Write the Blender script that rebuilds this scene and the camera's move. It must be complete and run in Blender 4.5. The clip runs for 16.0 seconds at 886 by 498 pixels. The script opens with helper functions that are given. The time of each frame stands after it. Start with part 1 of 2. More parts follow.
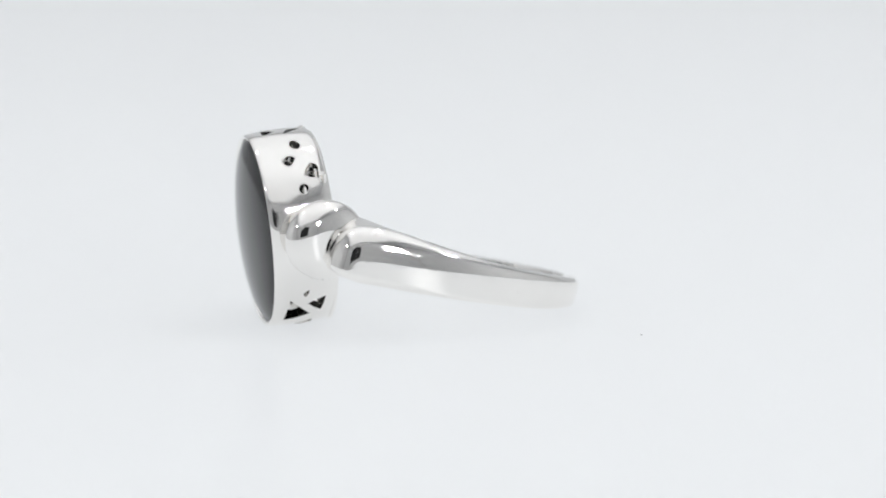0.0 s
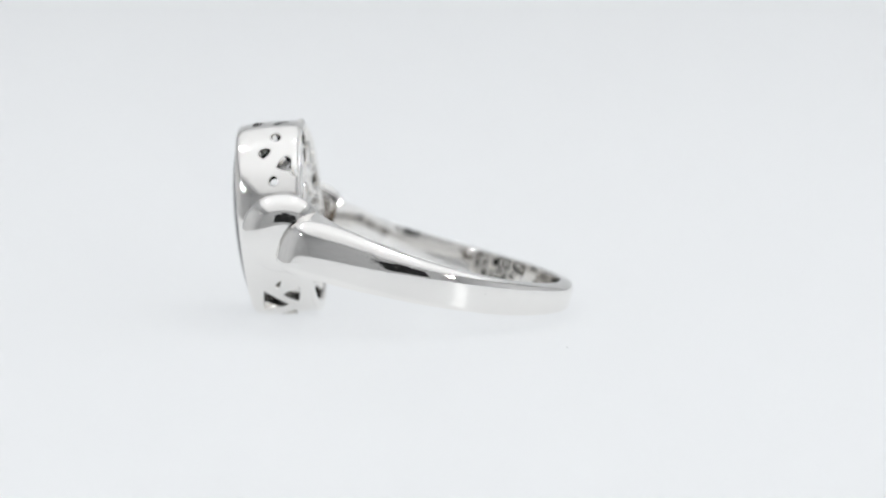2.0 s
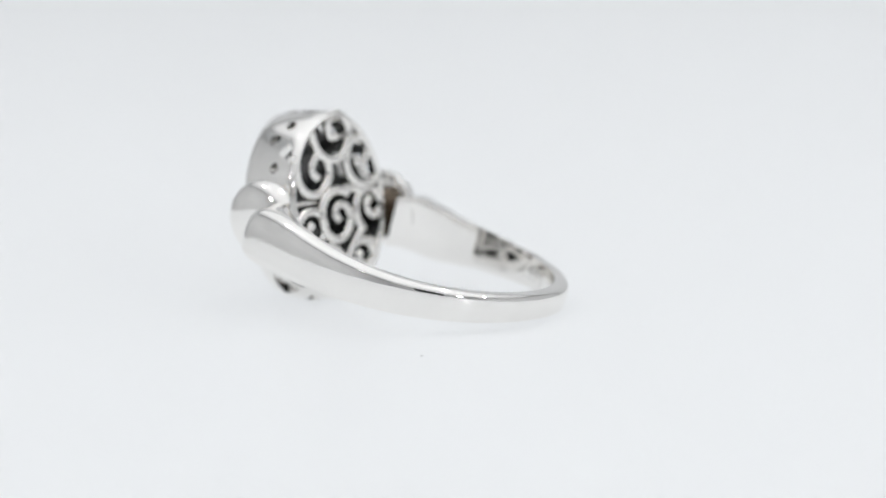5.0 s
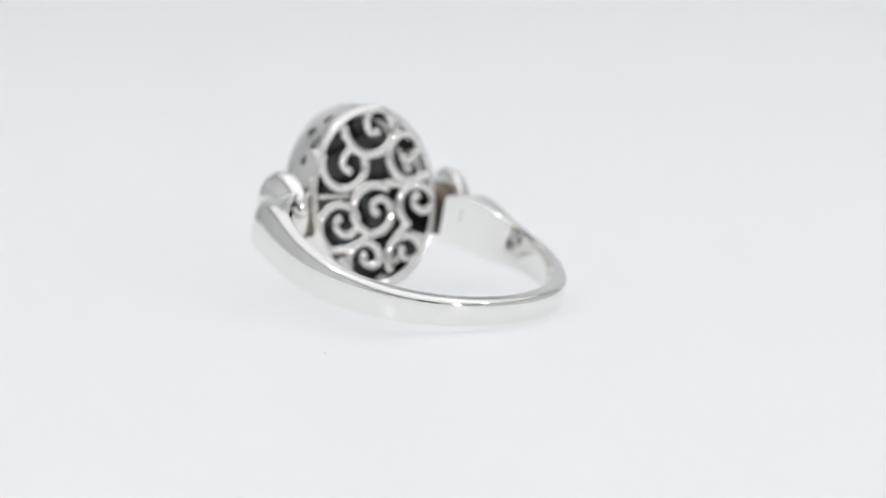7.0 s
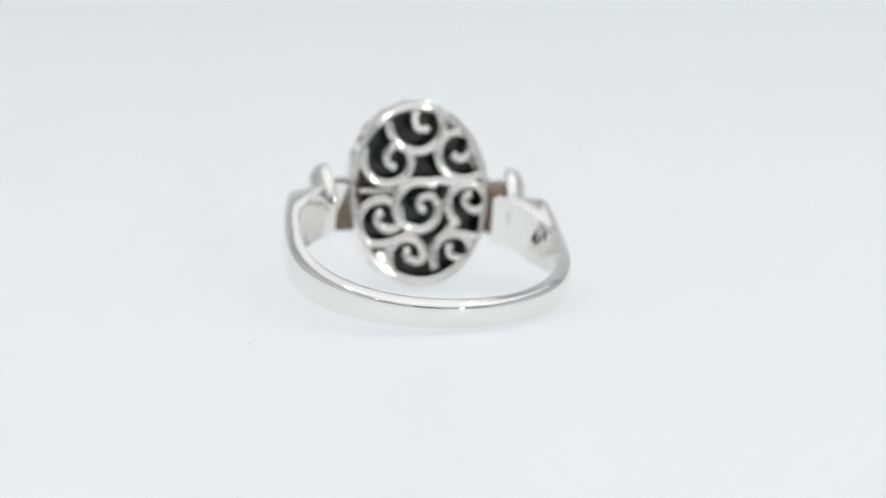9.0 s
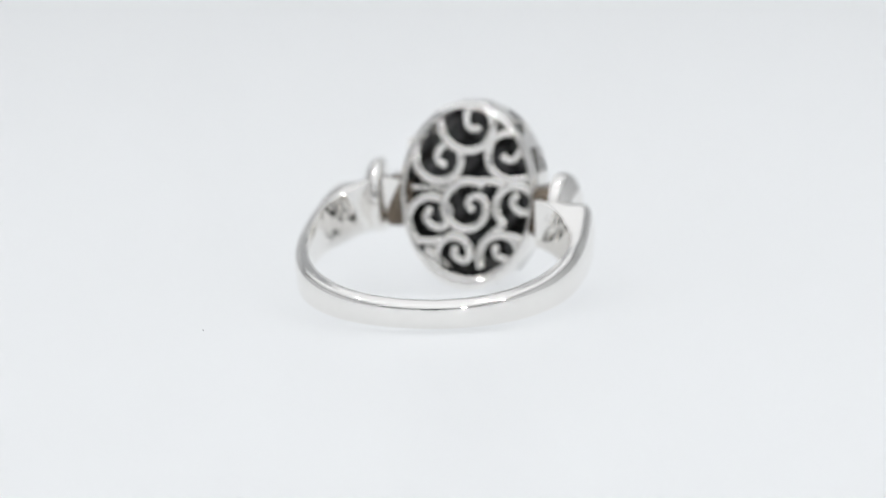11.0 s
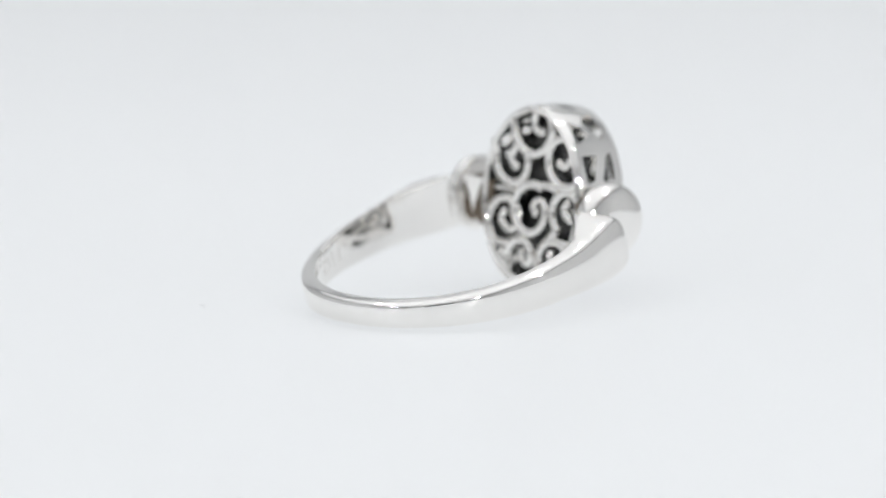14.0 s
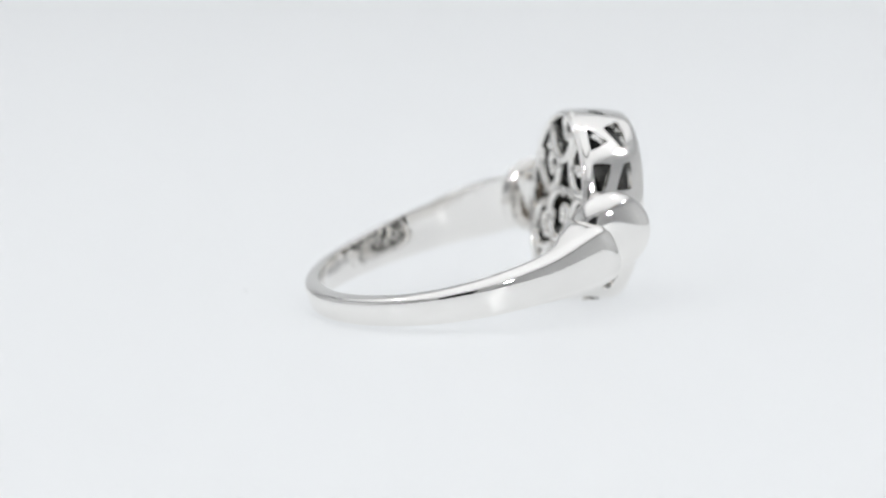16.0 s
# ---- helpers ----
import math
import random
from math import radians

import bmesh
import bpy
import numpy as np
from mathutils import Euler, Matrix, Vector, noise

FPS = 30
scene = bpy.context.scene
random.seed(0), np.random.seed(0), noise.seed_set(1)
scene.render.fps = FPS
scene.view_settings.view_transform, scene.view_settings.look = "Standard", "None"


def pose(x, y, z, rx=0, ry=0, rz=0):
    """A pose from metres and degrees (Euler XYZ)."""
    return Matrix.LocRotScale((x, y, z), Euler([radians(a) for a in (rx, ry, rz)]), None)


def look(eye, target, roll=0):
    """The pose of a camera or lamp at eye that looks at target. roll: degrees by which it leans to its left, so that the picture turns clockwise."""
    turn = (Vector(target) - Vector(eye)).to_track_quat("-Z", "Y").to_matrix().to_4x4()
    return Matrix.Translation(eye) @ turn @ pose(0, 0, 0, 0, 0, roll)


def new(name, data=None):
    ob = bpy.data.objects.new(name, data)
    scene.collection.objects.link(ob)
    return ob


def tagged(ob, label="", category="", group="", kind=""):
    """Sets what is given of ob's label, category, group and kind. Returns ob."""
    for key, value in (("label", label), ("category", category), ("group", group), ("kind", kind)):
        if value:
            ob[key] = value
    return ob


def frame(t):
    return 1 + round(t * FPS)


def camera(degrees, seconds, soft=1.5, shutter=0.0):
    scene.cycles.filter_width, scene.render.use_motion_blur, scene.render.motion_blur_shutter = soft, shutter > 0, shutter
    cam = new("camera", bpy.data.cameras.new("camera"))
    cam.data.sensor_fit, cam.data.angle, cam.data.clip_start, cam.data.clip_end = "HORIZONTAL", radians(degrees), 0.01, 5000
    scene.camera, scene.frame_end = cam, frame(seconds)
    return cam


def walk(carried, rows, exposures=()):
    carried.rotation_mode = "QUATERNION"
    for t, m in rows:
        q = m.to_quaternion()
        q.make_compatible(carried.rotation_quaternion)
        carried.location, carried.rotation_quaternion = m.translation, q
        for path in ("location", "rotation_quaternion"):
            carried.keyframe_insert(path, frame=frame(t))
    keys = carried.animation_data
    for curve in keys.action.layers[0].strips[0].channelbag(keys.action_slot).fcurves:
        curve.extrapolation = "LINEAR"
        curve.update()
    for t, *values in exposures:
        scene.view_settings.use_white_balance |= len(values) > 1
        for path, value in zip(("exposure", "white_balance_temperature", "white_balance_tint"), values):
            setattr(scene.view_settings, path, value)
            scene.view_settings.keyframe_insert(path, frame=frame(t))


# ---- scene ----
MM = 0.001
RATE = -10.96   # degrees of turntable turn per second
YAW = 7.0       # the ring's heading at nine seconds

# ---------------------------------------------------------------- camera
cam = camera(12.0, 16.0, soft=1.8)
EYE = (0.0, -0.29617, 0.05068)
walk(cam, [(0.0, pose(*EYE, 81.1334, 1.1634, -0.2085)), (16.0, pose(*EYE, 81.1334, 1.1634, -0.2085))])
cam.data.dof.use_dof = True
cam.data.dof.focus_distance = 0.291
cam.data.dof.aperture_fstop = 22.0

# ---------------------------------------------------------------- light
world = bpy.data.worlds.new("studio")
scene.world = world
world.use_nodes = True
world.node_tree.nodes["Background"].inputs[0].default_value = (0.9, 0.95, 1.0, 1)
world.node_tree.nodes["Background"].inputs[1].default_value = 0.02
scene.view_settings.exposure = -1.95


def area(name, eye, target, w, h, watts, colour=(1, 1, 1)):
    lamp = bpy.data.lights.new(name, "AREA")
    lamp.shape, lamp.size, lamp.size_y, lamp.energy, lamp.color = "RECTANGLE", w, h, watts, colour
    ob = new(name, lamp)
    ob.matrix_world = look(eye, target)
    return ob


# the tent's wide light panel under its ceiling
PALE = (0.992, 0.994, 1.0)
area("ceiling_lamp", (0, -0.235, 0.43), (0, -0.235, 0), 0.70, 1.31, 5.4, PALE)
# the lamp inside the lit turntable disc
pad = area("pad_lamp", (0, 0, -0.010), (0, 0, 1), 0.66, 0.66, 1.75, PALE)
pad.data.shape = "DISK"
# small bright lamps on the tent's frame
area("spot_lamp", (0.22, -0.45, 0.15), (0, 0, 0.005), 0.030, 0.030, 1.7)
for x, y, z in ((0.13, 0.05, 0.42), (-0.22, 0.02, 0.42), (-0.36, -0.40, 0.30), (0.36, -0.15, 0.40)):
    area("spot_lamp", (x, y, z), (0, 0, 0.005), 0.018, 0.018, 0.75)


# ---------------------------------------------------------------- materials
def material(name, base, rough=0.5, metal=0.0, grain=0.0, grain_size=200.0, spread=0.0, spread_size=20.0,
             rough_spread=0.0, ior=1.45, coat=0.0):
    m = bpy.data.materials.new(name)
    m.use_nodes = True
    nt = m.node_tree
    b = nt.nodes["Principled BSDF"]
    b.inputs["Base Color"].default_value = (*base, 1)
    b.inputs["Roughness"].default_value = rough
    b.inputs["Metallic"].default_value = metal
    b.inputs["IOR"].default_value = ior
    b.inputs["Coat Weight"].default_value = coat
    co = nt.nodes.new("ShaderNodeTexCoord")
    if spread:
        n = nt.nodes.new("ShaderNodeTexNoise")
        n.inputs["Scale"].default_value = spread_size
        n.inputs["Detail"].default_value = 6
        nt.links.new(co.outputs["Object"], n.inputs["Vector"])
        r = nt.nodes.new("ShaderNodeMapRange")
        r.inputs["From Min"].default_value, r.inputs["From Max"].default_value = 0.3, 0.7
        r.inputs["To Min"].default_value, r.inputs["To Max"].default_value = 1 - spread, 1.0
        nt.links.new(n.outputs["Fac"], r.inputs["Value"])
        mix = nt.nodes.new("ShaderNodeMix")
        mix.data_type, mix.blend_type = "RGBA", "MULTIPLY"
        mix.inputs["Factor"].default_value = 1.0
        mix.inputs[6].default_value = (*base, 1)
        nt.links.new(r.outputs["Result"], mix.inputs[7])
        nt.links.new(mix.outputs[2], b.inputs["Base Color"])
    if rough_spread:
        n = nt.nodes.new("ShaderNodeTexNoise")
        n.inputs["Scale"].default_value = spread_size * 2
        n.inputs["Detail"].default_value = 5
        nt.links.new(co.outputs["Object"], n.inputs["Vector"])
        r = nt.nodes.new("ShaderNodeMapRange")
        r.inputs["From Min"].default_value, r.inputs["From Max"].default_value = 0.35, 0.7
        r.inputs["To Min"].default_value, r.inputs["To Max"].default_value = rough, rough + rough_spread
        nt.links.new(n.outputs["Fac"], r.inputs["Value"])
        nt.links.new(r.outputs["Result"], b.inputs["Roughness"])
    if grain:
        n = nt.nodes.new("ShaderNodeTexNoise")
        n.inputs["Scale"].default_value = grain_size
        n.inputs["Detail"].default_value = 4
        nt.links.new(co.outputs["Object"], n.inputs["Vector"])
        bump = nt.nodes.new("ShaderNodeBump")
        bump.inputs["Strength"].default_value = grain
        bump.inputs["Distance"].default_value = 0.0002
        nt.links.new(n.outputs["Fac"], bump.inputs["Height"])
        nt.links.new(bump.outputs["Normal"], b.inputs["Normal"])
    return m


SILVER = material("polished_silver", (0.90, 0.885, 0.862), 0.035, 1.0, grain=0.008, grain_size=900, spread=0.04,
                  spread_size=300, rough_spread=0.03)


def scratch(mat, strength):
    """Hairline scratches: a stretched fine noise that tilts the polish a little."""
    nt = mat.node_tree
    co = nt.nodes.new("ShaderNodeTexCoord")
    mp = nt.nodes.new("ShaderNodeMapping")
    mp.inputs["Scale"].default_value = (500, 900, 9000)
    mp.inputs["Rotation"].default_value = (0.5, 0.3, 0.2)
    n = nt.nodes.new("ShaderNodeTexNoise")
    n.inputs["Scale"].default_value = 1.0
    n.inputs["Detail"].default_value = 3
    ramp = nt.nodes.new("ShaderNodeMapRange")
    ramp.inputs["From Min"].default_value, ramp.inputs["From Max"].default_value = 0.64, 0.70
    bump = nt.nodes.new("ShaderNodeBump")
    bump.inputs["Strength"].default_value = strength
    bump.inputs["Distance"].default_value = 0.00005
    nt.links.new(co.outputs["Object"], mp.inputs["Vector"])
    nt.links.new(mp.outputs["Vector"], n.inputs["Vector"])
    nt.links.new(n.outputs["Fac"], ramp.inputs["Value"])
    nt.links.new(ramp.outputs["Result"], bump.inputs["Height"])
    old = nt.nodes["Principled BSDF"].inputs["Normal"].links[0].from_socket
    nt.links.new(old, bump.inputs["Normal"])
    nt.links.new(bump.outputs["Normal"], nt.nodes["Principled BSDF"].inputs["Normal"])


scratch(SILVER, 0.05)
CAST = material("cast_silver", (0.91, 0.893, 0.865), 0.02, 1.0, grain=0.03, grain_size=900, spread=0.08,
                spread_size=700, rough_spread=0.04)
# dark brown metal: the shade in the gap beside the head, as colour
GAP_BROWN = material("gap_shade_brown", (0.27, 0.22, 0.175), 0.25, 1.0, grain=0.2, grain_size=3000, spread=0.5,
                 spread_size=1500)
ONYX = material("black_onyx", (0.012, 0.012, 0.013), 0.09, 0.0, grain=0.01, grain_size=600, spread=0.3,
                spread_size=150, ior=1.75)
ACRYLIC = material("white_acrylic", (0.86, 0.875, 0.885), 0.25, 0.0, spread=0.008, spread_size=25)


def let_light_through(mat, share, colour):
    """Mixes a translucent part into a material."""
    nt = mat.node_tree
    glow = nt.nodes.new("ShaderNodeBsdfTranslucent")
    glow.inputs["Color"].default_value = (*colour, 1)
    mix = nt.nodes.new("ShaderNodeMixShader")
    mix.inputs["Fac"].default_value = share
    nt.links.new(nt.nodes["Principled BSDF"].outputs[0], mix.inputs[1])
    nt.links.new(glow.outputs[0], mix.inputs[2])
    nt.links.new(mix.outputs[0], nt.nodes["Material Output"].inputs["Surface"])


let_light_through(ACRYLIC, 0.70, (0.907, 0.912, 0.916))
CLOTH = material("white_tent_cloth", (0.87, 0.88, 0.89), 0.85, 0.0, grain=0.3, grain_size=2500, spread=0.05,
                 spread_size=15)
SIDE_CLOTH = material("pale_tent_cloth", (0.85, 0.855, 0.86), 0.9, 0.0, grain=0.3, grain_size=2500, spread=0.08,
                      spread_size=15)
BLACK = material("black_lens_barrel", (0.012, 0.012, 0.013), 0.6, 0.0, grain=0.1, grain_size=1500, spread=0.2,
                 spread_size=60)
MARK = material("worn_silver", (0.82, 0.79, 0.75), 0.14, 1.0, grain=0.2, grain_size=3000, spread=0.4, spread_size=1500)
DUST = material("dark_dust", (0.05, 0.045, 0.04), 0.9, 0.0, grain=0.5, grain_size=9000, spread=0.3, spread_size=4000)


# ---------------------------------------------------------------- mesh tools
def finish(name, bm, mat, angle=40):
    me = bpy.data.meshes.new(name)
    bmesh.ops.recalc_face_normals(bm, faces=bm.faces)
    for f in bm.faces:
        f.smooth = True
    bm.to_mesh(me)
    bm.free()
    me.set_sharp_from_angle(angle=radians(angle))
    me.materials.append(mat)
    return me


def part(name, bm, mat, parent, label="", angle=40, m=None):
    ob = new(name, finish(name, bm, mat, angle))
    ob.parent = parent
    if m is not None:
        ob.matrix_basis = m
    return tagged(ob, label)


def box(bm, cx, cy, cz, sx, sy, sz):
    bmesh.ops.create_cube(bm, size=1, matrix=Matrix.LocRotScale((cx, cy, cz), None, (sx, sy, sz)))


def loft(bm, rings, closed=False, caps=True):
    """Joins rings of equal point counts into one skin."""
    vs = [[bm.verts.new(p) for p in ring] for ring in rings]
    n = len(vs[0])
    pairs = list(zip(vs, vs[1:])) + ([(vs[-1], vs[0])] if closed else [])
    for a, b in pairs:
        for i in range(n):
            bm.faces.new((a[i], a[(i + 1) % n], b[(i + 1) % n], b[i]))
    if caps and not closed:
        bm.faces.new(vs[0])
        bm.faces.new(vs[-1][::-1])
    return vs


def tube(bm, points, radius, sides=12, flat=1.0, axis=Vector((0, 1, 0))):
    """A round wire along points; radius is a number or a function of 0..1; flat squeezes it along the axis."""
    rings = []
    n = len(points)
    for i, p in enumerate(points):
        d = (points[min(i + 1, n - 1)] - points[max(i - 1, 0)]).normalized()
        side = d.cross(axis).normalized()
        up = side.cross(d)
        r = radius(i / (n - 1)) if callable(radius) else radius
        rings.append([p + side * (r * math.cos(a)) + up * (r * flat * math.sin(a))
                      for a in (2 * math.pi * k / sides for k in range(sides))])
    loft(bm, rings)


# ---------------------------------------------------------------- studio
def studio():
    bm = bmesh.new()
    box(bm, 0, -0.215, -0.036, 1.0, 1.43, 0.01)
    tagged(new("floor", finish("floor", bm, CLOTH)), "white cloth floor of a photo light tent", "floor", kind="structure")
    for name, c, s in (("wall_back", (0, 0.505, 0.205), (1.02, 0.01, 0.47)),
                       ("wall_left", (-0.505, -0.215, 0.205), (0.01, 1.42, 0.47)),
                       ("wall_right", (0.505, -0.215, 0.205), (0.01, 1.42, 0.47))):
        bm = bmesh.new()
        box(bm, *c, *s)
        cloth, tone = (CLOTH, "white") if name == "wall_back" else (SIDE_CLOTH, "pale")
        tagged(new(name, finish(name, bm, cloth)), tone + " cloth wall of the photo light tent", "wall", kind="structure")
    bm = bmesh.new()
    box(bm, 0, -0.935, 0.205, 1.02, 0.01, 0.47)
    tagged(new("wall_front", finish("wall_front", bm, SIDE_CLOTH)), "pale cloth front wall of the light tent", "wall",
           kind="structure")
    bm = bmesh.new()
    box(bm, 0, -0.215, 0.446, 1.02, 1.45, 0.01)
    tagged(new("ceiling", finish("ceiling", bm, CLOTH)), "white cloth ceiling of the light tent", "ceiling", kind="structure")

    # the lens that stands behind the eye, seen only as a dark mirror image in the silver
    lens = tagged(new("camera_lens"), "black camera lens in front of the turntable", "lens")
    lens.matrix_basis = pose(EYE[0], EYE[1] - 0.006, EYE[2], 81.1, 0, 0)
    bm = bmesh.new()
    prof = [(0.021, 0.0), (0.031, 0.0), (0.033, 0.002), (0.033, 0.05), (0.036, 0.055), (0.036, 0.15), (0.03, 0.16)]
    rings = [[(r * math.cos(a), r * math.sin(a), z) for a in (2 * math.pi * k / 48 for k in range(48))] for r, z in
             [(0.019, 0.012)] + prof]
    loft(bm, rings)
    part("barrel", bm, BLACK, lens, angle=30)
    bm = bmesh.new()
    box(bm, 0, 0.004, 0.205, 0.18, 0.12, 0.09)
    box(bm, 0, 0.074, 0.205, 0.07, 0.03, 0.07)
    bmesh.ops.bevel(bm, geom=bm.edges[:], offset=0.008, segments=3, affect="EDGES")
    part("camera_body", bm, BLACK, lens)


def turntable():
    table = tagged(new("turntable"), "round white glossy acrylic turntable, slowly turning", "turntable")
    bm = bmesh.new()
    prof = [(0.0, -0.015), (0.3385, -0.015), (0.34, -0.0135), (0.34, -0.0015), (0.3385, 0.0)]
    rings = [[(r * math.cos(a), r * math.sin(a), z) for a in (2 * math.pi * k / 160 for k in range(160))] for r, z in prof[1:]]
    loft(bm, rings)
    part("disc", bm, ACRYLIC, table, angle=25)
    bm = bmesh.new()
    rings = [[(r * math.cos(a), r * math.sin(a), z) for a in (2 * math.pi * k / 64 for k in range(64))]
             for r, z in ((0.26, -0.031), (0.31, -0.022), (0.31, -0.0155))]
    loft(bm, rings)
    part("pedestal", bm, CLOTH, table)
    return table


def speck(name, x, y, r):
    """A grain of dust on the disc."""
    bm = bmesh.new()
    bmesh.ops.create_icosphere(bm, subdivisions=2, radius=r)
    for v in bm.verts:
        v.co *= 1 + 0.35 * noise.noise(v.co / r * 1.7)
        v.co.z *= 0.5
        v.co.x *= 1.4
    low = min(v.co.z for v in bm.verts)
    for v in bm.verts:
        v.co += Vector((x, y, -low))
    return tagged(new(name, finish(name, bm, DUST)), "tiny dark dust speck lying on the white disc", "dust")


# ---------------------------------------------------------------- the ring, in millimetres of its own
OFF = -0.38


def smooth(a, b, x):
    x = min(1, max(0, (x - a) / (b - a)))
    return x * x * (3 - 2 * x)


BAND = pose(-0.64, 1.40, 4.27, 16.15, 3.01, 0.34)     # the band's own leaning plane
ARM = 8.8


def band_outer(s):
    """Outer line of the band seen from above; s from -1 at one tip over 0 at the rear to 1 at the other tip."""
    side, s = (1 if s >= 0 else -1), abs(s)
    if s < 0.60:
        t = s / 0.60 * math.pi / 2
        e = 2 / 2.12
        return Vector((side * 10.33 * math.sin(t) ** e, 1.4 - 12.58 * max(1e-9, math.cos(t)) ** e, 0))
    q = (s - 0.60) / 0.40 * ARM
    return Vector((side * (10.33 - 0.013 * q * q), 1.4 + q, 0))


def band_inner(s):
    """Inner wall: round for the finger, so the arms grow thick towards the head."""
    side, s = (1 if s >= 0 else -1), abs(s)
    wide = 9.30 if side > 0 else 9.40
    if s < 0.60:
        t = s / 0.60 * math.pi / 2
        e = 2 / 2.08
        return Vector((side * wide * math.sin(t) ** e, 1.4 - 11.42 * max(1e-9, math.cos(t)) ** e, 0))
    t = (s - 0.60) / 0.355 * radians(53 if side > 0 else 60)
    return Vector((side * wide * math.cos(t), 1.4 + (7.1 if side > 0 else 8.4) * math.sin(t), 0))


def band_height(s):
    """Middle height and half width of the band."""
    z = -5.515 * s**2 - 2.108 * s**3 + 10.483 * s**4 + 2.144 * s**5 - 6.88 * s**6
    half = 0.91 - 0.303 * s + 2.114 * s**2 + 0.739 * s**3 - 1.223 * s**4
    # the arms stand taller towards the tips
    if s < 0:
        half += 0.40 * smooth(0.40, 0.88, -s)
        z += 0.10 * smooth(0.60, 0.92, -s)
    else:
        half += 0.18 * smooth(0.68, 0.93, s)
        z += 0.18 * smooth(0.68, 0.93, s)
    return z, half


def band_section(s):
    """One closed loop across the band: flat inner wall, flat top, a rolled upper edge and a slightly domed outer face."""
    a = abs(s)
    po, pi_ = band_outer(s), band_inner(s)
    z, half = band_height(s)
    e = po - pi_
    length = e.length
    e.normalize()
    lift = 0.60 * smooth(0.74, 0.94, a)
    half_in = min(half, 2.0)
    # the face leans out a little at the foot and curls in to 18 degrees below the roll
    curl = 0.48 + 0.50 * smooth(0.25, 0.80, a)
    roll, drop = 0.95 * curl, 0.69 * curl
    low = 0.22 + 0.40 * smooth(0.35, 0.85, a)
    tip = max(0.0, (a - 0.868) / 0.094)
    shrink = max(0.004, 1 - tip ** 2.3) ** (1 / 2.3)
    tip_low = min(1.0, max(0.0, (a - 0.79) / 0.172 if s > 0 else (a - 0.825) / 0.137))
    shrink_low = max(0.004, 1 - tip_low ** 2) ** 0.5
    out = []

    def put(l, v, f):
        """l from the inner wall outward, v upward, f from 0 at the inner wall to 1 at the outer face."""
        hold = 1 - (1 - (shrink if v > 0 else shrink_low)) * (0.08 + 0.92 * f)
        l2 = l - (1 - shrink) * 0.45 * length * f
        out.append(BAND @ (pi_ + e * l2 + Vector((0, 0, z + lift * (1 - f) + v * hold))) * MM)

    put(0.10, -half_in, 0)
    put(0.02, -half_in + 0.03, 0)
    put(0, -half_in + 0.12, 0)
    put(0, 0, 0)
    put(0, half_in - 0.12, 0)
    put(0.02, half_in - 0.03, 0)
    put(0.10, half_in, 0)
    for k in (1, 2, 3):
        f = k / 4
        put(0.10 + (length - 0.25 - roll - 0.10) * f, half_in + (half - half_in) * f + 0.03 * math.sin(math.pi * f), f)
    bend = 4.5 - 2.1 * smooth(0.30, 0.75, a)
    top, foot, steps = half - drop, -half + low, 14
    face = [(0.0, 0.0)]
    for k in range(steps):
        u = (k + 0.5) / steps
        face.append((face[-1][0] - math.tan(radians(-3 + 21 * u ** bend)) * (top - foot) / steps, foot + (top - foot) * (k + 1) / steps))
    out_most = max(f[0] for f in face)
    heel = length - out_most
    face = [(heel + f[0], f[1]) for f in face[1:]]
    end = face[-1][0]
    for k in range(11):
        t = radians(90 - 72 * k / 11)
        put(end - roll + curl * math.cos(t), half - curl + curl * math.sin(t), 1)
    for l, v in face[::-1]:
        put(l, v, 1)
    for k in range(7):
        t = math.pi / 2 * k / 6
        put(heel - low * 0.8 + low * 0.8 * math.cos(t), -half + low - low * math.sin(t), 1)
    for k in (3, 2, 1):
        f = k / 4
        put(0.10 + (length - low * 0.8 - 0.10) * f, -half_in + (half_in - half) * f, f)
    return out


def build_shank(ring):
    rings = []
    steps = 190
    for i in range(steps + 1):
        s = -1 + 2 * i / steps
        # finer steps towards the rounded tips
        rings.append(band_section(0.962 * math.copysign(1 - (1 - abs(s)) ** 1.25, s)))
    bm = bmesh.new()
    loft(bm, rings)
    shank = part("shank", bm, SILVER, ring, "polished silver band with domed shoulders", angle=38)
    # stamped marks on the inner wall, unreadable: small plain bars, a dense block and then a row
    for side in (-1, 1):
        for k in range(9):
            s = side * (0.45 - 0.030 * k)
            p, q = band_inner(s), band_inner(s + 0.002)
            t = (q - p).normalized()
            n = Vector((0, 0, 1)).cross(t)
            m = Matrix((t, n, Vector((0, 0, 1)))).transposed().to_4x4()
            m.translation = p + Vector((0, 0, band_height(s)[0]))
            bm = bmesh.new()
            rows = ((0.42, 0.26, 0.16), (0.14, 0.18, 0.20), (-0.16, 0.28, 0.14), (-0.44, 0.20, 0.16)) if k < 4 else ((0.50, 0.16, 0.22),)
            for j, (dz, w, h) in enumerate(rows):
                bmesh.ops.create_cube(bm, size=1, matrix=BAND @ m @ Matrix.LocRotScale((0.10 * ((k + j) % 3 - 1), 0.0, dz), None, (w, 0.10, h)))
            bmesh.ops.bevel(bm, geom=bm.edges[:], offset=0.045, segments=2, affect="EDGES")
            bmesh.ops.scale(bm, vec=(MM, MM, MM), verts=bm.verts)
            part("hallmark", bm, MARK, shank, "stamped mark")
    return shank


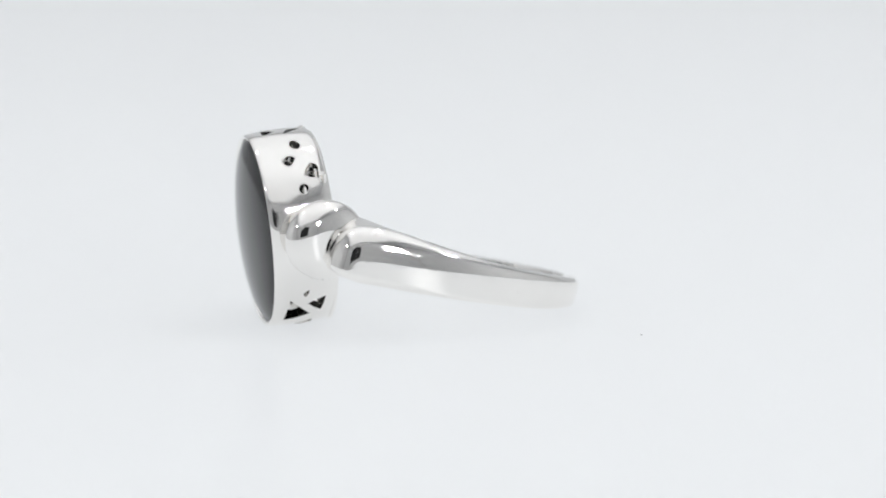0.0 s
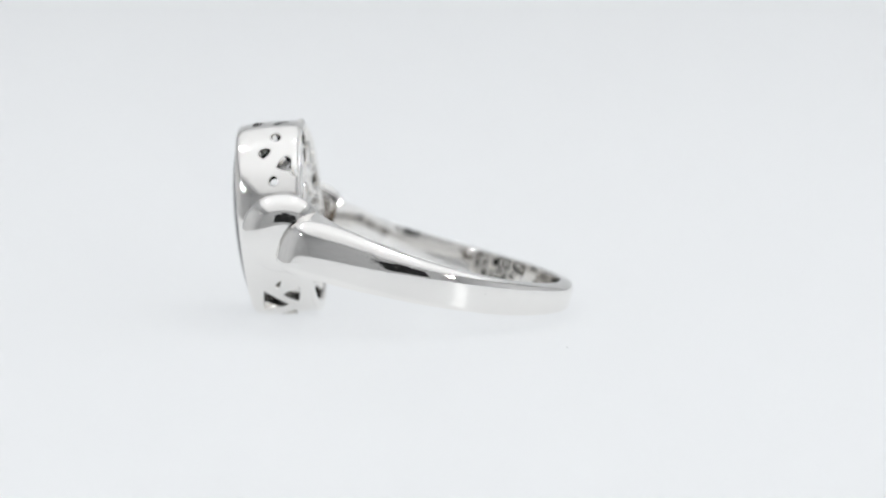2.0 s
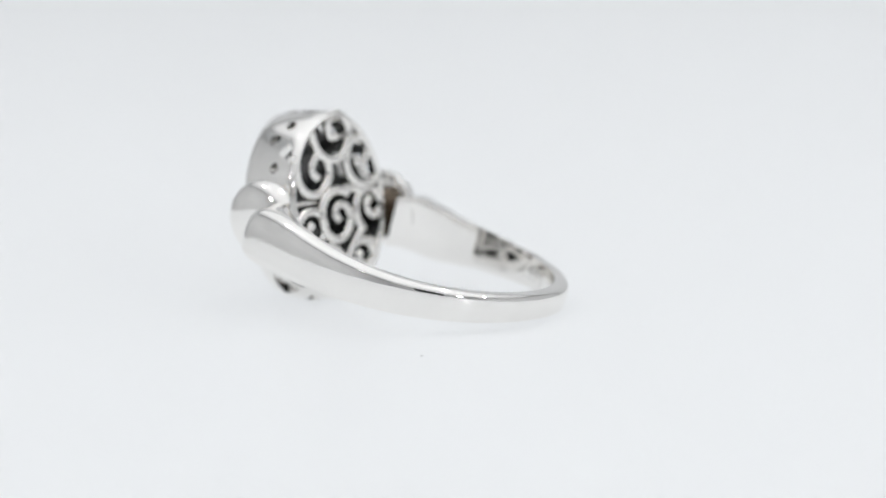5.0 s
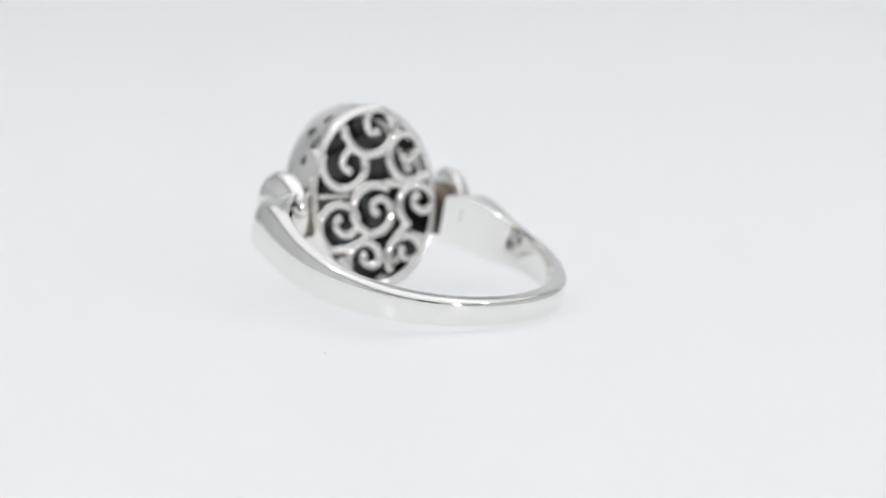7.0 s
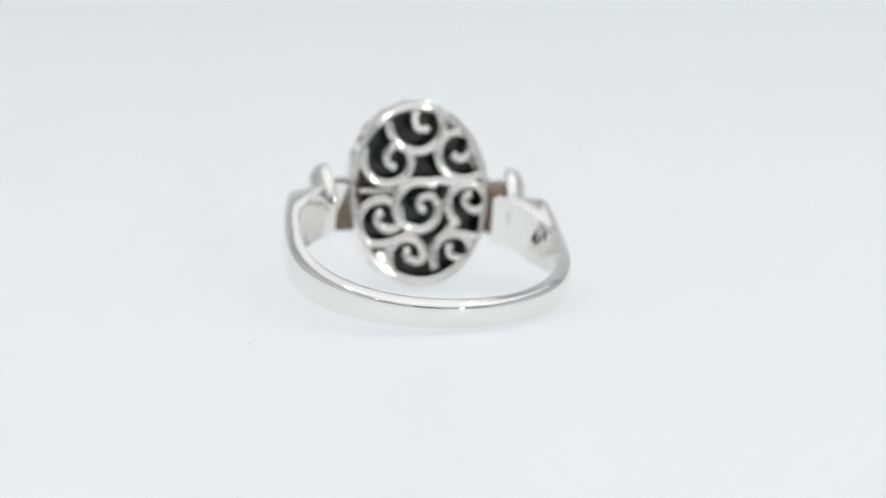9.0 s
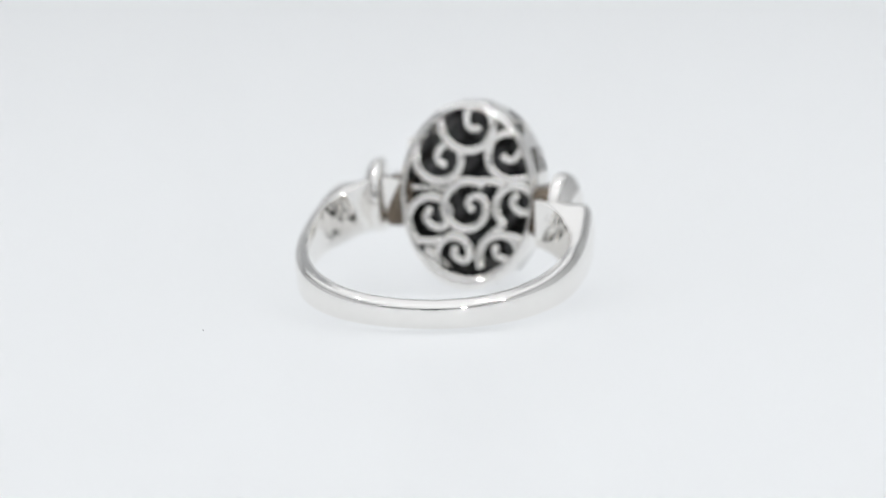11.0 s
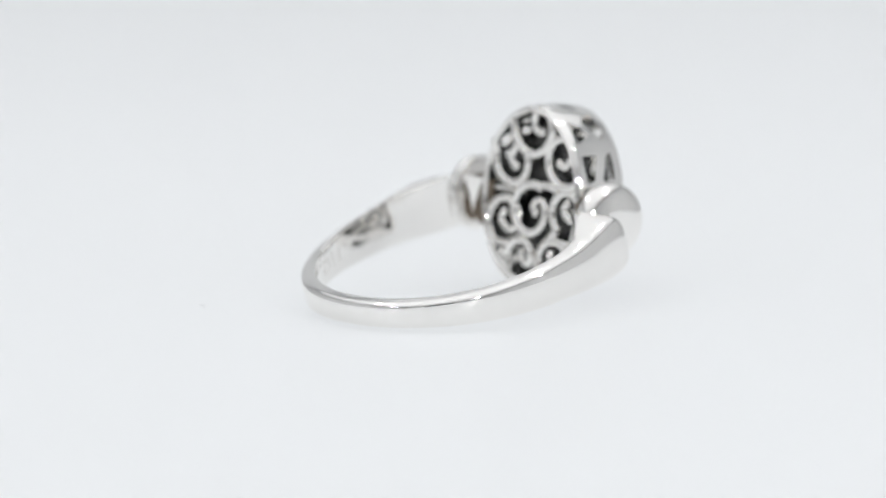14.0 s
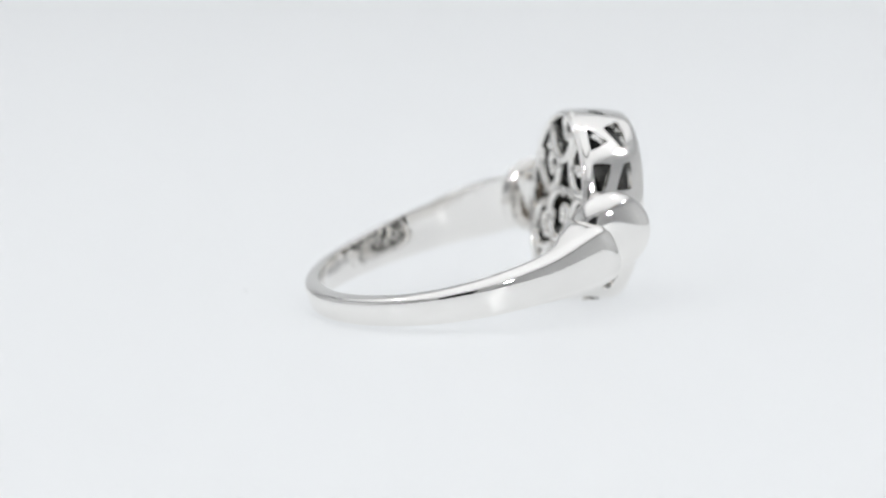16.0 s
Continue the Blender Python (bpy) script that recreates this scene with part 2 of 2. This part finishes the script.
def build_shoulder(ring, side):
    """The polished button between the band and the head: a thick rounded disc that faces sideways."""
    bm = bmesh.new()
    m = pose(side * 6.75 + OFF, 10.33 + 0.07 * side, 6.8 - 0.45 * (side + 1), 4, 0, side * -6)
    rings = []
    for k in range(33):
        q = -math.pi / 2 + math.pi * k / 32
        c, w = math.cos(q), math.sin(q)
        r = 2.72 * max(0.02, c ** 0.72)
        x = side * (1.3 if w > 0 else 0.45) * math.copysign(abs(w) ** 0.9, w)
        rings.append([m @ Vector((x, r * 1.07 * math.cos(a), r * 1.02 * math.sin(a))) * MM for a in (2 * math.pi * j / 64 for j in range(64))])
    loft(bm, rings)
    part("button", bm, SILVER, ring, "polished silver button beside the head")
    # added block joining the button to the head's wall, browned for the gap's shade
    bm = bmesh.new()
    y0, x0 = (8.9, 5.70) if side > 0 else (9.25, 5.40)
    box(bm, side * x0 + OFF, (y0 + 12.1) / 2, 6.45 - 0.32 * (side + 1), 2.2, 12.1 - y0, 3.6)
    bmesh.ops.bevel(bm, geom=bm.edges[:], offset=0.35, segments=3, affect="EDGES")
    bmesh.ops.scale(bm, vec=(MM, MM, MM), verts=bm.verts)
    part("stem", bm, GAP_BROWN, ring, "joint added behind the button, coloured brown for the shade in the gap")


A, B = 5.28, 6.87     # half axes of the oval head


def rim(t, shrink=0.0):
    return Vector(((A - shrink) * math.cos(t), 0, (B - shrink) * math.sin(t)))


def cutter(bm, corners, round_off):
    """A prism through the wall; corners are angle on the oval in degrees and depth; round_off 0..1 softens them."""
    pts = []
    n = len(corners)
    mid = sum(c[0] for c in corners) / n, sum(c[1] for c in corners) / n
    corners = [(mid[0] + 1.22 * (t - mid[0]), mid[1] + 1.22 * (y - mid[1])) for t, y in corners]
    for i, (t, y) in enumerate(corners):
        for f, g in ((-0.5, 0), (-0.22, 0.5), (0, 1), (0.22, 0.5)):
            o = corners[(i - 1) % n] if f < 0 else corners[(i + 1) % n]
            f = abs(f)
            pull = round_off * g * 0.30
            x, w = t + (o[0] - t) * f, y + (o[1] - y) * f
            m = (corners[(i - 1) % n][0] + corners[(i + 1) % n][0]) / 2, (corners[(i - 1) % n][1] + corners[(i + 1) % n][1]) / 2
            pts.append((x + (m[0] - t) * pull, w + (m[1] - y) * pull))
    rings = []
    for d in (0.7, 0.0, -1.4):
        ring = []
        for t, y in pts:
            t = radians(t)
            ring.append(rim(t) + Vector((math.cos(t) / A, 0, math.sin(t) / B)).normalized() * d + Vector((0, y, 0)))
        rings.append(ring)
    loft(bm, rings)


def build_head(ring):
    place = pose(OFF, 11.6, 6.84, -4.5, 0, 0) 
    place = Matrix.Scale(MM, 4) @ place

    # the pierced oval wall
    bm = bmesh.new()
    n = 160
    prof = [(0.02, -2.1), (-0.05, -2.3), (-0.16, -2.45), (-0.32, -2.53), (-0.47, -2.52), (-0.55, -2.42), (-0.55, -2.0), (-0.55, -1.2), (-0.55, -0.4), (-0.55, 0.5),
            (-0.55, 1.0), (-0.55, 1.5), (-0.26, 2.0), (-0.13, 2.04), (-0.03, 1.92), (0.03, 1.6), (0.09, 1.0), (0.12, 0.6), (0.13, 0.0),
            (0.12, -0.6), (0.09, -1.2), (0.05, -1.8)]
    rings = []
    for d, y in prof:
        rings.append([Vector(((A - 0.08 + d) * math.cos(a), y, (B - 0.08 + d) * math.sin(a))) for a in (2 * math.pi * k / n for k in range(n))])
    loft(bm, rings, closed=True)
    wall = new("bezel", finish("bezel", bm, SILVER))
    bm = bmesh.new()
    for corners, round_off in HOLES_WEST + HOLES_EAST + HOLES_ENDS:
        cutter(bm, corners, round_off)
    cut = new("cut", finish("cut", bm, GAP_BROWN))
    mod = wall.modifiers.new("pierced", "BOOLEAN")
    mod.operation, mod.object, mod.solver, mod.use_self = "DIFFERENCE", cut, "EXACT", True
    bpy.context.view_layer.update()
    me = bpy.data.meshes.new_from_object(wall.evaluated_get(bpy.context.evaluated_depsgraph_get()))
    wall.modifiers.clear()
    wall.data = me
    bpy.data.objects.remove(cut)
    me.set_sharp_from_angle(angle=radians(35))
    wall.parent, wall.matrix_basis = ring, place
    tagged(wall, "oval silver bezel pierced with small holes")

    # the polished black stone
    bm = bmesh.new()
    rings = []
    for k in range(14):
        q = k / 13
        f = math.cos(q * math.pi / 2)
        rings.append([Vector(((A - 0.30) * f * math.cos(a), 1.60 + 1.30 * math.sin(q * math.pi / 2), (B - 0.30) * f * math.sin(a)))
                      if k < 13 else Vector((0.02 * math.cos(a), 2.90, 0.02 * math.sin(a)))
                      for a in (2 * math.pi * j / 72 for j in range(72))])
    rings.insert(0, [Vector(((A - 0.75) * math.cos(a), 1.1, (B - 0.75) * math.sin(a))) for a in (2 * math.pi * j / 72 for j in range(72))])
    loft(bm, rings)
    part("stone", bm, ONYX, ring, "black polished onyx cabochon", m=place)
    # the lip round the open back carries the scrollwork
    bm = bmesh.new()
    rings = []
    for k in range(96):
        t = 2 * math.pi * k / 96
        p, d = rim(t, 0.42), Vector((math.cos(t), 0, math.sin(t)))
        fat = 0.17 + 0.28 * smooth(0.55, 1.0, -math.sin(t))
        rings.append([p + Vector((0, -2.42, 0)) + d * (fat * math.cos(a)) + Vector((0, 0.2 * math.sin(a), 0)) for a in (2 * math.pi * j / 10 for j in range(10))])
    loft(bm, rings, closed=True)
    grille = part("grille", bm, SILVER, ring, "open scrollwork back", m=place)
    for cx, cz, r0, ix, iz, r1, a0, sweep in SCROLLS:
        bm = bmesh.new()
        pts = []
        steps = 56
        for k in range(steps + 1):
            q = k / steps
            a = radians(a0 + sweep * q)
            f = smooth(0.36, 0.76, q)
            r = r0 + (r1 - r0) * f + 0.15 * max(0, 1 - q / 0.10) ** 2
            pts.append(Vector((cx + (ix - cx) * f + r * math.cos(a), -2.20 - 0.08 * math.sin(q * 5 + cx) + 0.15 * f, cz + (iz - cz) * f + r * math.sin(a))))
        tube(bm, pts, lambda q: 0.37 - 0.06 * q, flat=0.95)
        bmesh.ops.create_uvsphere(bm, u_segments=16, v_segments=12, radius=0.37, matrix=Matrix.Translation(pts[-1]))
        part("scroll", bm, CAST, grille)
    for x0, z0, x1, z1, bow in LINKS:
        bm = bmesh.new()
        tube(bm, [Vector((x0 + (x1 - x0) * k / 12, -2.15, z0 + (z1 - z0) * k / 12 + bow * math.sin(math.pi * k / 12))) for k in range(13)], 0.33)
        part("link", bm, CAST, grille)
    bm = bmesh.new()
    tube(bm, [Vector((-4.9 + 0.5 * k, -1.75, 0.52 - 0.02 * k)) for k in range(9)], 0.24)
    part("crossbar", bm, CAST, grille)


# corners as angle on the oval and depth, then how round: one side of the wall, the other side, its top and foot
HOLES_WEST = (
    (((118, -0.40), (113, -0.85), (119, -1.32), (124, -0.82)), 0.9), (((131, 0.45), (128, -0.10), (130, -0.62), (137, -0.02)), 0.7),
    (((143, -0.90), (135, -1.55), (138, -1.98), (146, -1.88)), 0.5), (((152, -0.27), (148, -0.74), (152, -1.13), (156, -0.70)), 0.9),
    (((-137, 0.85), (-123, -0.48), (-118, 1.12)), 0.15), (((-134, -0.45), (-138, -1.60), (-126, -1.35)), 0.2),
    (((-143, 0.02), (-146, -0.50), (-140, -0.20)), 0.6),
)
HOLES_EAST = (
    (((57, -1.72), (46, -0.50), (40, -1.80)), 0.15), (((57, -0.40), (64, 0.75), (47, 0.95), (43, 0.50)), 0.25),
    (((29, -1.80), (29, -0.50), (15, -1.05), (14, -1.62)), 0.25), (((29, 0.52), (31, 0.98), (16, 1.02), (15, -0.10)), 0.3),
    (((-51, -0.25), (-36, 0.80), (-54, 0.60)), 0.2),
)
HOLES_ENDS = (
    (((-112, -0.9), (-104, 0.2), (-99, -0.9)), 0.3), (((84, -0.90), (79, -0.10), (71, 0.25), (77, -0.60)), 0.4),
    (((91, 0.95), (97, 0.15), (101, 0.95)), 0.3), (((103, -0.45), (95, -0.90), (94, -1.80)), 0.3), (((-80, -0.6), (-72, 0.6), (-68, -0.7)), 0.3),
)

# outer centre x and z, outer radius, inner centre x and z, inner radius, first angle, sweep
SCROLLS = (
    (0.00, 5.20, 1.95, 0.45, 5.30, 0.50, 170, 490), (-2.20, 2.75, 1.78, -1.75, 2.80, 0.58, 150, 470),
    (3.35, 2.95, 1.85, 3.15, 3.10, 0.52, -48, -455), (-2.85, -1.85, 1.68, -2.70, -1.65, 0.50, 238, -480),
    (0.00, -0.75, 1.78, 0.45, -0.60, 0.48, 50, 555), (3.60, -0.75, 1.48, 3.80, -0.50, 0.46, 240, -490),
    (-1.05, -4.40, 1.35, -0.60, -4.25, 0.48, 220, -430), (2.40, -4.40, 1.52, 2.55, -4.10, 0.50, 215, -420),
)

# joining wires: ends x and z, and how far the middle bows up
LINKS = ((-3.85, -3.40, -0.80, -2.75, -0.30), (0.90, 1.05, 2.75, 0.75, 0.10), (1.50, -3.05, 4.25, -3.25, 0.22), (2.75, -2.05, 1.70, -2.95, 0.05),
         (-4.30, 4.10, -3.90, 2.60, -0.10), (-2.20, -5.20, -3.20, -4.05, 0.10))


def build_ring():
    ring = tagged(new("finger_ring"), "polished silver finger ring with oval black onyx, lying on its side", "ring")
    build_shank(ring)
    for side in (-1, 1):
        build_shoulder(ring, side)
    build_head(ring)
    return ring


studio()
table = turntable()
ring = build_ring()
grain_of_dust = speck("dust_speck", -13.3 * MM, -11.76 * MM, 0.05 * MM)


def motions():
    rows = [0.5 * k for k in range(33)]
    walk(table, [(t, pose(0, 0, 0, 0, 0, RATE * (t - 9.0))) for t in rows])
    walk(grain_of_dust, [(t, pose(0, 0, 0, 0, 0, RATE * (t - 9.0))) for t in rows])
    walk(ring, [(t, pose(0, 0, 0, 0, 0, YAW + RATE * (t - 9.0))) for t in rows])


motions()
